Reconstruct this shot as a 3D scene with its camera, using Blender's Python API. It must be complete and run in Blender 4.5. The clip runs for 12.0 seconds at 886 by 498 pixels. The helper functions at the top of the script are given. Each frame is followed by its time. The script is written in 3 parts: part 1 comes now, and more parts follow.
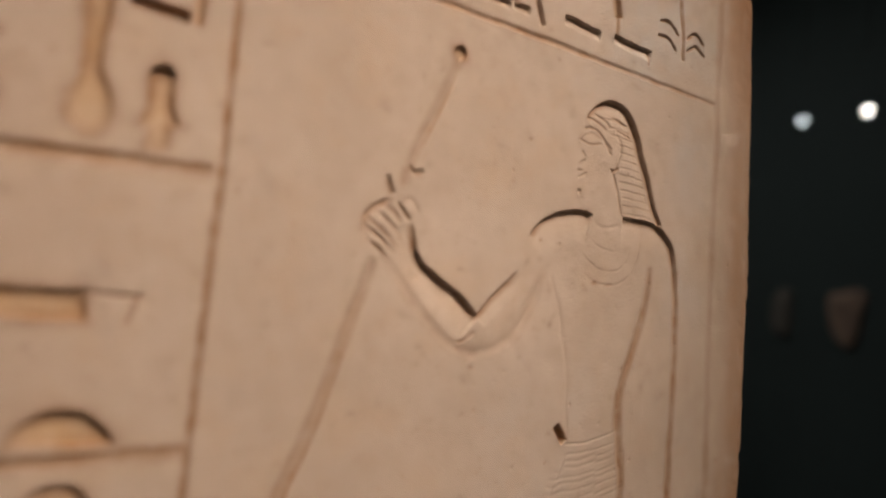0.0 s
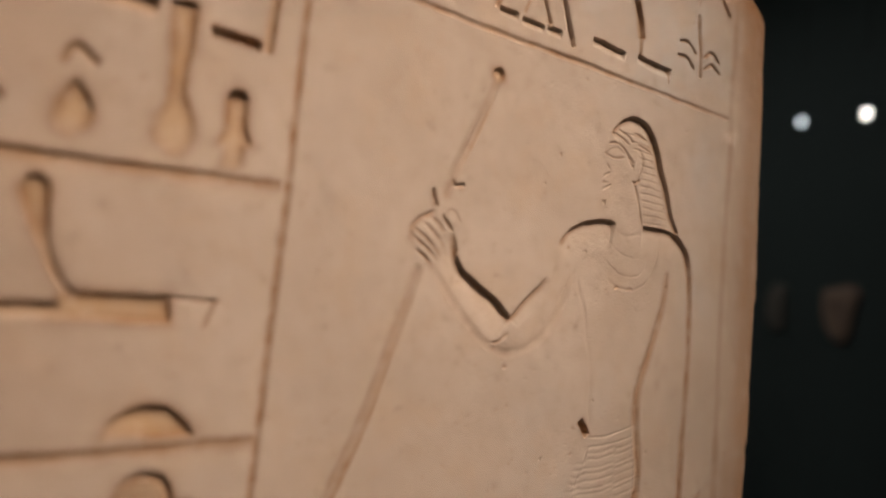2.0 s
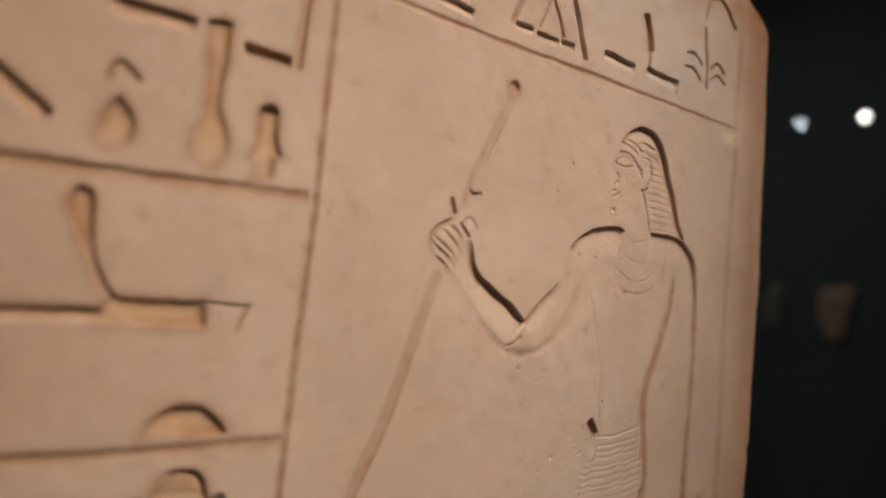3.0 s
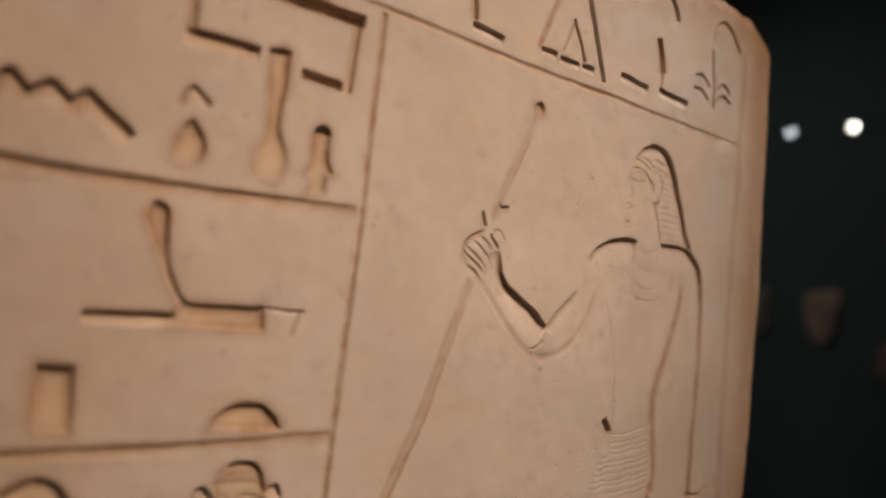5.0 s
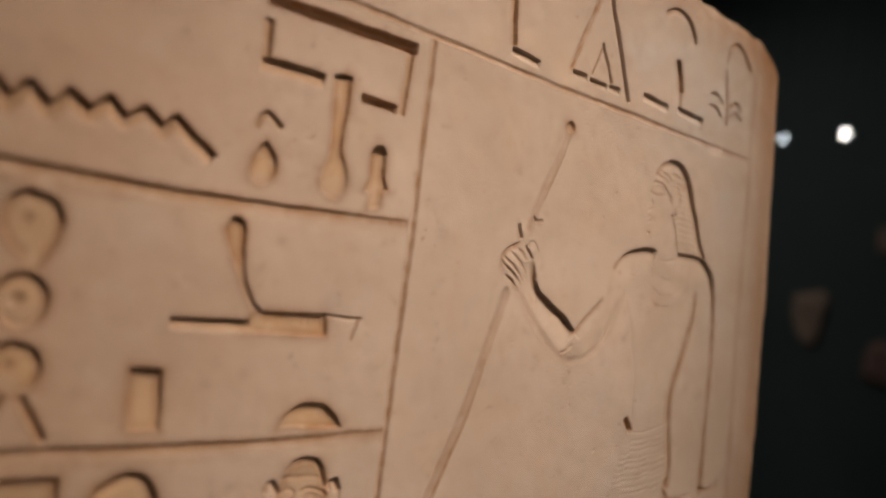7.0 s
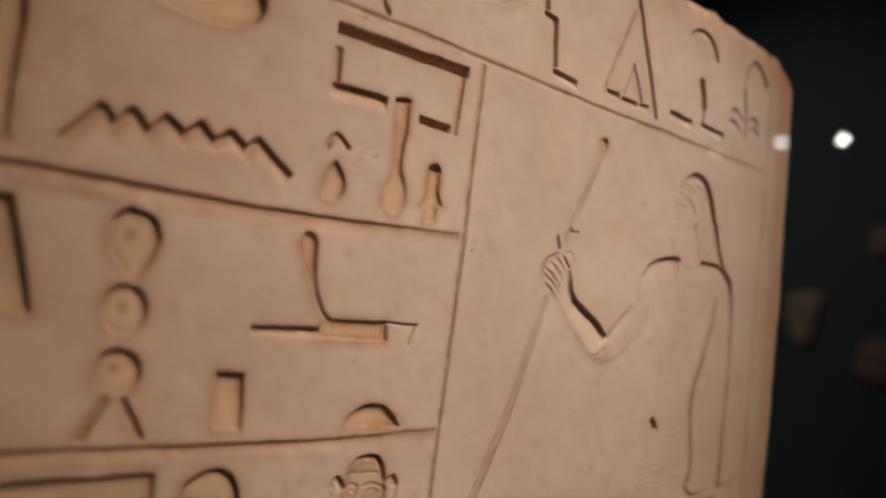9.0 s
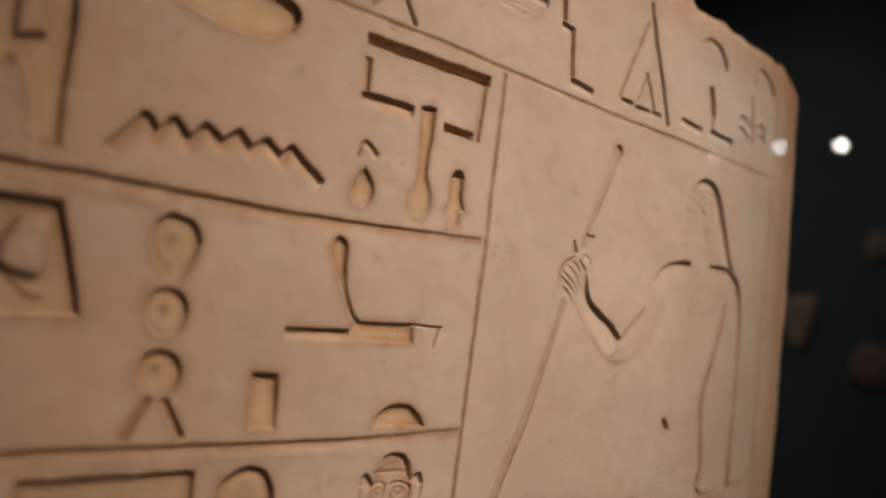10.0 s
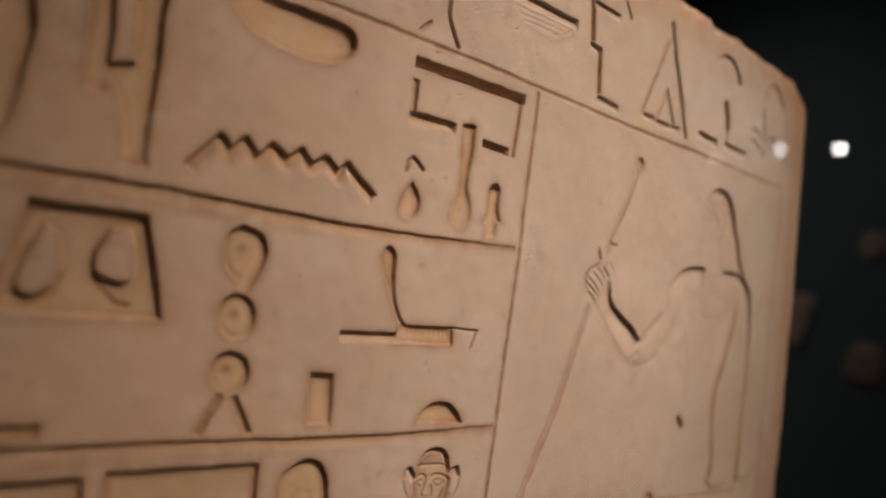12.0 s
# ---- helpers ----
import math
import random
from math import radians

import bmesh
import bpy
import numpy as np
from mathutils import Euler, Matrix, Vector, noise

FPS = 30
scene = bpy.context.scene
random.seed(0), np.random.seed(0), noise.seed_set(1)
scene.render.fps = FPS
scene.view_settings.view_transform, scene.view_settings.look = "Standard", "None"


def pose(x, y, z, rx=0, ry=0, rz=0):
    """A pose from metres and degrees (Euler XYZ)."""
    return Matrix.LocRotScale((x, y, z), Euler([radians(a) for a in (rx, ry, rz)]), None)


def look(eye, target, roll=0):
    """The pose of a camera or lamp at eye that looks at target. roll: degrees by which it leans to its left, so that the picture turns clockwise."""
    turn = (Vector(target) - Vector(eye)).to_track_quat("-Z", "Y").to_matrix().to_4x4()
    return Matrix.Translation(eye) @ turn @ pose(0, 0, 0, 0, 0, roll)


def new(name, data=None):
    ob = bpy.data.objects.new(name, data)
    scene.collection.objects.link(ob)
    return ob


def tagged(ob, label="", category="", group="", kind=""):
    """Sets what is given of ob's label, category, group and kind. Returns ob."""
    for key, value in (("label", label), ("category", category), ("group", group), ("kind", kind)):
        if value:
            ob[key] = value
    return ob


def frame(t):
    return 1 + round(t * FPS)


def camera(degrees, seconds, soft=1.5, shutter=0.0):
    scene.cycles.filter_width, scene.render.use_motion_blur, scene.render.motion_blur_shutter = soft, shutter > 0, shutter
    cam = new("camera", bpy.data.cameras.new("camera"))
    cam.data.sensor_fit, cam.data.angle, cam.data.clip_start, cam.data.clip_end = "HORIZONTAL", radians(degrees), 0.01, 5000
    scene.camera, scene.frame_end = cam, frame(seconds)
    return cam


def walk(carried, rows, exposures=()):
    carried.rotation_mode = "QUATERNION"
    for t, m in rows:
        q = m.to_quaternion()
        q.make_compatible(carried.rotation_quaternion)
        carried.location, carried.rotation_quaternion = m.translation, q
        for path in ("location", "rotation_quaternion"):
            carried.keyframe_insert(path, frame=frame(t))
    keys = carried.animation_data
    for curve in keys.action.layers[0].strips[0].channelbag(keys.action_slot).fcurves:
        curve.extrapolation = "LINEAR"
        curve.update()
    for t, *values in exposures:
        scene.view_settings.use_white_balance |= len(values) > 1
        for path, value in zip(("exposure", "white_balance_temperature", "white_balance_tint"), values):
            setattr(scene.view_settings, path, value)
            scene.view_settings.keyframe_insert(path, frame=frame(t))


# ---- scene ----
from bpy import data as D

# ---- camera and its way ----
LENS = 62.2
cam = camera(LENS, 12.0, soft=1.8)
ROWS = [
    (0.0, -0.0923, -0.3205, 1.3578, -34.435, 2.908, -4.219),
    (0.5, -0.1014, -0.3255, 1.3612, -34.318, 2.347, -4.301),
    (1.0, -0.1116, -0.3282, 1.3624, -34.446, 2.191, -4.443),
    (1.5, -0.1218, -0.3289, 1.3623, -34.799, 2.330, -4.687),
    (2.0, -0.1309, -0.3318, 1.3641, -34.903, 2.178, -4.815),
    (2.5, -0.1408, -0.3353, 1.3658, -34.991, 2.103, -4.971),
    (3.0, -0.1501, -0.3381, 1.3680, -35.147, 1.951, -5.100),
    (5.0, -0.1897, -0.3485, 1.3705, -36.116, 2.025, -5.600),
    (5.5, -0.2009, -0.3502, 1.3719, -36.394, 2.043, -5.668),
    (6.0, -0.2122, -0.3517, 1.3730, -36.699, 2.008, -5.699),
    (6.5, -0.2238, -0.3526, 1.3733, -36.946, 2.028, -5.814),
    (7.0, -0.2356, -0.3532, 1.3739, -37.164, 1.950, -5.927),
    (9.0, -0.2816, -0.3547, 1.3776, -37.833, 1.815, -6.145),
    (9.5, -0.2926, -0.3537, 1.3764, -38.079, 2.004, -6.114),
    (10.0, -0.3029, -0.3533, 1.3758, -38.278, 2.130, -6.152),
    (10.5, -0.3130, -0.3541, 1.3768, -38.393, 2.065, -6.302),
    (11.0, -0.3238, -0.3543, 1.3763, -38.641, 2.157, -6.264),
    (11.5, -0.3341, -0.3563, 1.3772, -38.755, 2.094, -6.387),
    (12.0, -0.3440, -0.3598, 1.3802, -38.689, 1.763, -6.587),
]
walk(cam, [(t, pose(x, y, z, 90 + pitch, roll, yaw)) for t, x, y, z, yaw, pitch, roll in ROWS])
cam.data.dof.use_dof = True
cam.data.dof.focus_distance = 0.472
cam.data.dof.aperture_fstop = 2.5

# ---- light ----
scene.view_settings.exposure = 0.0
world = D.worlds.new("dark_hall")
scene.world = world
world.use_nodes = True
world.node_tree.nodes["Background"].inputs[0].default_value = (0.55, 0.75, 0.8, 1)
world.node_tree.nodes["Background"].inputs[1].default_value = 0.0075


def spot(name, eye, target, watts, size, blend, radius, colour):
    lamp = D.lights.new(name, "SPOT")
    lamp.energy, lamp.spot_size, lamp.spot_blend = watts, radians(size), blend
    lamp.shadow_soft_size, lamp.color = radius, colour
    ob = new(name, lamp)
    ob.matrix_world = look(eye, target)
    return ob


KEY_EYE, KEY_AIM = (0.36, -1.25, 3.05), (0.065, 0.0, 1.300)
spot("key_spot", KEY_EYE, KEY_AIM, 130, 30.4, 1.0, 0.050, (1.0, 0.803, 0.632))
# added fill with no known source, lifts the far wall and its fragments
FILL_EYE, FILL_AIM = (1.05, 1.6, 3.12), (2.9, 1.2, 0.6)
spot("wall_fill", FILL_EYE, FILL_AIM, 60, 105, 1.0, 0.06, (0.95, 1.0, 0.95))

# ---- materials ----


class Nodes:
    """A short way to write node materials."""

    def __init__(self, name):
        self.mat = D.materials.new(name)
        self.mat.use_nodes = True
        self.tree = self.mat.node_tree
        self.bsdf = self.tree.nodes["Principled BSDF"]
        self.coord = self.tree.nodes.new("ShaderNodeTexCoord").outputs["Object"]

    def add(self, kind, inputs=(), **props):
        node = self.tree.nodes.new(kind)
        for key, value in props.items():
            setattr(node, key, value)
        for key, value in dict(inputs).items():
            if isinstance(value, bpy.types.NodeSocket):
                self.tree.links.new(value, node.inputs[key])
            else:
                node.inputs[key].default_value = value
        return node

    def noise(self, scale, detail=4.0, rough=0.55, vector=None):
        return self.add("ShaderNodeTexNoise", {"Vector": vector or self.coord, "Scale": scale, "Detail": detail, "Roughness": rough}).outputs[0]

    def span(self, value, a, b, lo=0.0, hi=1.0):
        return self.add("ShaderNodeMapRange", {"Value": value, "From Min": a, "From Max": b, "To Min": lo, "To Max": hi}).outputs[0]

    def times(self, a, b):
        return self.add("ShaderNodeMath", {0: a, 1: b}, operation="MULTIPLY").outputs[0]

    def mix(self, fac, a, b):
        node = self.add("ShaderNodeMix", {"Factor": fac}, data_type="RGBA")
        for socket, value in ((node.inputs[6], a), (node.inputs[7], b)):
            if isinstance(value, bpy.types.NodeSocket):
                self.tree.links.new(value, socket)
            else:
                socket.default_value = (*value, 1)
        return node.outputs[2]

    def bump(self, height, strength, distance, normal=None):
        inputs = {"Height": height, "Strength": strength, "Distance": distance}
        if normal:
            inputs["Normal"] = normal
        return self.add("ShaderNodeBump", inputs).outputs[0]

    def finish(self, **sockets):
        for key, value in sockets.items():
            key = key.replace("_", " ")
            if isinstance(value, bpy.types.NodeSocket):
                self.tree.links.new(value, self.bsdf.inputs[key])
            elif isinstance(value, tuple) and len(value) == 3:
                self.bsdf.inputs[key].default_value = (*value, 1)
            else:
                self.bsdf.inputs[key].default_value = value
        return self.mat


def limestone():
    n = Nodes("limestone")
    cloud = n.noise(7.0, 5.0, 0.6)
    blotch = n.noise(34.0, 5.0, 0.65)
    grain = n.noise(420.0, 5.0, 0.7)
    col = n.mix(n.span(cloud, 0.38, 0.66), (0.482, 0.388, 0.320), (0.580, 0.480, 0.406))
    col = n.mix(n.times(n.span(blotch, 0.50, 0.72), 0.55), col, (0.55, 0.415, 0.31))
    grey = n.noise(21.0, 4.0, 0.6, n.add("ShaderNodeMapping", {"Vector": n.coord, "Location": (3.1, 0.0, 1.7)}).outputs[0])
    col = n.mix(n.times(n.span(grey, 0.60, 0.75), 0.5), col, (0.40, 0.33, 0.29))
    pale = n.add("ShaderNodeAttribute", attribute_name="bloom").outputs["Fac"]
    col = n.mix(n.times(pale, n.span(n.noise(48.0, 5.0, 0.62), 0.36, 0.62, 0.25, 1.0)), col, (0.535, 0.50, 0.475))
    # tint for the warmer light on the left, mixed into the stone colour
    warm_tint = n.add("ShaderNodeAttribute", attribute_name="warm_falloff").outputs["Fac"]
    col = n.mix(n.times(warm_tint, n.span(cloud, 0.3, 0.7, 0.75, 1.0)), col, (0.545, 0.365, 0.258))
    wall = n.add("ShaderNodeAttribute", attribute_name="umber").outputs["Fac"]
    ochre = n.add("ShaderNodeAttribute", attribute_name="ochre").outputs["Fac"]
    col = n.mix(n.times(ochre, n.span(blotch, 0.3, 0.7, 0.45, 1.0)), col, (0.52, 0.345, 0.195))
    # brown dirt of cuts and pits, with the cuts' shade mixed in
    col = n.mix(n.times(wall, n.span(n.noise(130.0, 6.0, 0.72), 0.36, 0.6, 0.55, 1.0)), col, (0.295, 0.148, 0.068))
    weather = n.add("ShaderNodeAttribute", attribute_name="weather").outputs["Fac"]
    streak = n.noise(60.0, 4.0, 0.6, n.add("ShaderNodeMapping", {"Vector": n.coord, "Scale": (1.0, 1.0, 0.12)}).outputs[0])
    col = n.mix(n.times(weather, n.span(streak, 0.35, 0.6, 0.45, 1.0)), col, (0.41, 0.215, 0.108))
    col = n.mix(n.times(n.span(grain, 0.55, 0.8), 0.35), col, (0.36, 0.27, 0.21))
    mottle = n.noise(85.0, 6.0, 0.68)
    col = n.mix(n.times(n.span(mottle, 0.50, 0.70), 0.35), col, (0.46, 0.345, 0.255))
    col = n.mix(n.times(n.span(mottle, 0.46, 0.32), 0.3), col, (0.62, 0.53, 0.45))
    fleck = n.noise(170.0, 6.0, 0.72)
    col = n.mix(n.times(n.span(fleck, 0.60, 0.70), 0.7), col, (0.31, 0.22, 0.165))
    relief = n.bump(grain, 0.45, 0.0007)
    relief = n.bump(n.noise(110.0, 6.0, 0.65), 0.22, 0.0014, relief)
    return n.finish(Base_Color=col, Roughness=n.span(blotch, 0.3, 0.7, 0.72, 0.9), Normal=relief, Specular_IOR_Level=0.25)


def plain(name, colour, rough, scale, contrast=0.25, bump=0.3, metal=0.0):
    n = Nodes(name)
    patch = n.noise(scale, 5.0, 0.6)
    dark = tuple(c * (1 - contrast) for c in colour)
    return n.finish(Base_Color=n.mix(n.span(patch, 0.3, 0.7), dark, colour), Roughness=n.span(patch, 0.3, 0.7, rough * 0.85, rough),
                    Metallic=metal, Normal=n.bump(n.noise(scale * 12, 4.0), bump, 0.001))


def clear_glass():
    n = Nodes("clear_glass")
    return n.finish(Base_Color=(1.0, 1.0, 1.0), Roughness=0.0, IOR=1.5, Transmission_Weight=1.0)


def glow(name, colour, strength):
    n = Nodes(name)
    return n.finish(Base_Color=(0.02, 0.02, 0.02), Emission_Color=colour, Emission_Strength=strength)


STONE = limestone()
PAINT = plain("black_wall_paint", (0.042, 0.053, 0.052), 0.9, 3.0)
CARPET = plain("dark_floor", (0.04, 0.04, 0.04), 0.9, 30.0)
PLINTH = plain("charcoal_plinth_paint", (0.06, 0.06, 0.06), 0.7, 6.0)
PALE_STONE = plain("dark_grey_stone", (0.16, 0.13, 0.11), 0.9, 20.0)
BLACK_METAL = plain("black_metal", (0.015, 0.015, 0.015), 0.45, 40.0, metal=0.6)
SANDSTONE = plain("brown_sandstone", (0.38, 0.235, 0.175), 0.9, 25.0, 0.6)
TERRACOTTA = plain("red_terracotta", (0.24, 0.125, 0.10), 0.85, 30.0, 0.4)
GLASS = clear_glass()
LAMP_WHITE = glow("white_lamp", (1.0, 0.93, 0.86), 30.0)
LAMP_GREY = glow("dimmed_lamp", (0.85, 0.95, 1.0), 8.5)
LAMP_WARM = glow("warm_lamp", (1.0, 0.8, 0.62), 8.0)
LAMP_FAINT = glow("faint_lamp", (1.0, 0.93, 0.86), 3.0)

# ---- building helpers ----


def part(name, bm, material, parent=None, label=""):
    mesh = D.meshes.new(name)
    bm.to_mesh(mesh)
    bm.free()
    mesh.materials.append(material)
    ob = new(name, mesh)
    ob.parent = parent
    return tagged(ob, label)


def box(x0, y0, z0, x1, y1, z1, bevel=0.0):
    bm = bmesh.new()
    bmesh.ops.create_cube(bm, size=1.0, matrix=Matrix.Translation(((x0 + x1) / 2, (y0 + y1) / 2, (z0 + z1) / 2)) @ Matrix.Diagonal((x1 - x0, y1 - y0, z1 - z0, 1)))
    if bevel:
        bmesh.ops.bevel(bm, geom=bm.edges[:], offset=bevel, segments=2, affect="EDGES")
    return bm


def lathe(profile, steps=32, squash=1.0):
    """A turned body from (radius, height) pairs."""
    bm = bmesh.new()
    rings = []
    for r, z in profile:
        rings.append([bm.verts.new((r * math.cos(a), r * squash * math.sin(a), z)) for a in (2 * math.pi * k / steps for k in range(steps))])
    for a, b in zip(rings, rings[1:]):
        for k in range(steps):
            bm.faces.new((a[k], a[(k + 1) % steps], b[(k + 1) % steps], b[k])).smooth = True
    bm.faces.new(reversed(rings[0]))
    bm.faces.new(rings[-1])
    return bm


def thing(name, at, label, category, group=""):
    ob = new(name)
    ob.location = at
    ob.empty_display_size = 0.05
    return tagged(ob, label, category, group)


# ---- the hall ----
HALL = (-3.0, -3.4, 2.9, 3.2, 3.3)
X0, Y0, X1, Y1, TOP = HALL
for name, bm, label in (
    ("floor", box(X0, Y0, -0.1, X1, Y1, 0.0), "matt black museum floor"),
    ("ceiling", box(X0, Y0, TOP, X1, Y1, TOP + 0.1), "black painted hall ceiling"),
    ("wall_north", box(X0, Y1, 0.0, X1, Y1 + 0.15, TOP), "black painted gallery wall behind the stele"),
    ("wall_south", box(X0, Y0 - 0.15, 0.0, X1, Y0, TOP), "black painted gallery wall"),
    ("wall_west", box(X0 - 0.15, Y0, 0.0, X0, Y1, TOP), "black painted gallery wall"),
    ("wall_east", box(X1, Y0, 0.0, X1 + 0.15, Y1, TOP), "black painted gallery wall"),
):
    ob = part(name, bm, CARPET if name == "floor" else PAINT)
    tagged(ob, label, name.split("_")[0], kind="structure")

# ---- the carved face of the stele: depth in millimetres over (u to the right, v up from 1.4 m) ----
BASE, BACK = -840.0, 110.0
LEFT, RIGHT, CROWN = -600.0, 415.0, 300.0
STEP = 0.66
rng = np.random.default_rng(7)


def spread(*stops):
    """Steps of growing or shrinking width: (start, end, step) stretches joined."""
    out = [np.linspace(a, b, max(2, int(round((b - a) / s)) + 1))[:-1] for a, b, s in stops]
    return np.concatenate(out + [[stops[-1][1]]])


def waves(u, v, low, high, count, seed):
    """Smooth uneven field, about -1 to 1, made of wavelengths from low to high millimetres."""
    r = np.random.default_rng(seed)
    total = np.zeros_like(u)
    for _ in range(count):
        length, a, p = r.uniform(low, high), r.uniform(0, 2 * math.pi), r.uniform(0, 2 * math.pi)
        total += np.sin(2 * math.pi * (u * math.cos(a) + v * math.sin(a)) / length + p)
    return total / math.sqrt(count)


def smooth(x):
    x = np.clip(x, 0.0, 1.0)
    return x * x * (3 - 2 * x)


EDGE_V = (-840, -195, -110, -40, 5, 80, 125, 165, 190, 300)
EDGE_U = (408, 401, 401, 401, 398.5, 394.5, 391.5, 389, 387, 384)
CROWN_U = (-620, -300, -150, 0, 100, 170, 198, 214, 249, 270, 290, 306, 324, 345, 362, 377, 386, 391, 415)
CROWN_V = (282, 264, 252, 241, 234, 228.5, 226, 221, 220, 216, 216, 214, 215, 210, 204, 195, 181, 168, 140)

cols = spread((LEFT, -320, 14), (-320, RIGHT, STEP))
rows = spread((BASE, -250, 14), (-250, CROWN, STEP))
U, V = np.meshgrid(cols, rows)
end = np.interp(V, EDGE_V, EDGE_U) + 0.5 * waves(V, V * 0, 14, 130, 9, 3)
inner = end - 60
U = np.where(U < inner, U, inner + (U - inner) * 60 / (RIGHT - inner))
crest = np.interp(U, CROWN_U, CROWN_V) + 1.3 * waves(U, U * 0, 7, 30, 12, 4)
inner = crest - 60
V = np.where(V < inner, V, inner + (V - inner) * 60 / (CROWN - inner))

# hand-cut unevenness: strokes are looked up at slightly shifted places
WU = U + 0.22 * waves(U, V, 4, 34, 14, 11) + 0.10 * waves(U, V, 1.8, 5, 14, 13)
WV = V + 0.22 * waves(U, V, 4, 34, 14, 12) + 0.10 * waves(U, V, 1.8, 5, 14, 14)
H = np.zeros_like(U)
OCHRE = np.zeros_like(U)
UMBER = np.zeros_like(U)
OWNER = np.zeros(U.shape, dtype=np.int16)
PARTS = ["slab"]
LABELS = [""]


def curve(points, n=6):
    """A smooth line through the points (Catmull-Rom)."""
    p = [Vector(q) for q in (points[0], *points, points[-1])]
    out = []
    for a, b, c, d in zip(p, p[1:], p[2:], p[3:]):
        for k in range(n):
            t = k / n
            out.append(tuple(0.5 * (2 * b + (c - a) * t + (2 * a - 5 * b + 4 * c - d) * t * t + (3 * b - a - 3 * c + d) * t ** 3)))
    return out + [tuple(p[-1])]


def window(points, margin):
    us, vs = [p[0] for p in points], [p[1] for p in points]
    c0, c1 = np.searchsorted(cols, (min(us) - margin, max(us) + margin + 40))
    r0, r1 = np.searchsorted(rows, (min(vs) - margin, max(vs) + margin + 100))
    return slice(r0, r1), slice(c0, c1)


def nearest(u, v, points):
    """Distance to a line of points, the side (positive: left of it), the share of its length, the nearest piece's normal, and how far past an end."""
    best = np.full(u.shape, 1e9)
    side, along, past = np.zeros_like(u), np.zeros_like(u), np.zeros_like(u)
    nu, nv = np.zeros_like(u), np.zeros_like(u)
    lengths = [math.dist(a, b) for a, b in zip(points, points[1:])]
    total, gone = sum(lengths), 0.0
    for k, (a, b, length) in enumerate(zip(points, points[1:], lengths)):
        if length < 1e-6:
            continue
        du, dv = (b[0] - a[0]) / length, (b[1] - a[1]) / length
        raw = (u - a[0]) * du + (v - a[1]) * dv
        s = np.clip(raw, 0, length)
        d = np.hypot(u - a[0] - s * du, v - a[1] - s * dv)
        near = d < best
        over = np.maximum(-raw if k == 0 else 0, raw - length if k == len(lengths) - 1 else 0)
        best = np.where(near, d, best)
        side = np.where(near, np.sign(du * (v - a[1]) - dv * (u - a[0])), side)
        along = np.where(near, (gone + s) / total, along)
        past = np.where(near, np.maximum(over, 0), past)
        nu, nv = np.where(near, -dv, nu), np.where(near, du, nv)
        gone += length
    return best, side, along, nu, nv, past


def inside(u, v, points):
    hit = np.zeros(u.shape, dtype=bool)
    for a, b in zip(points, points[1:] + points[:1]):
        if a[1] != b[1]:
            hit ^= ((a[1] > v) != (b[1] > v)) & (u < (b[0] - a[0]) * (v - a[1]) / (b[1] - a[1]) + a[0])
    return hit


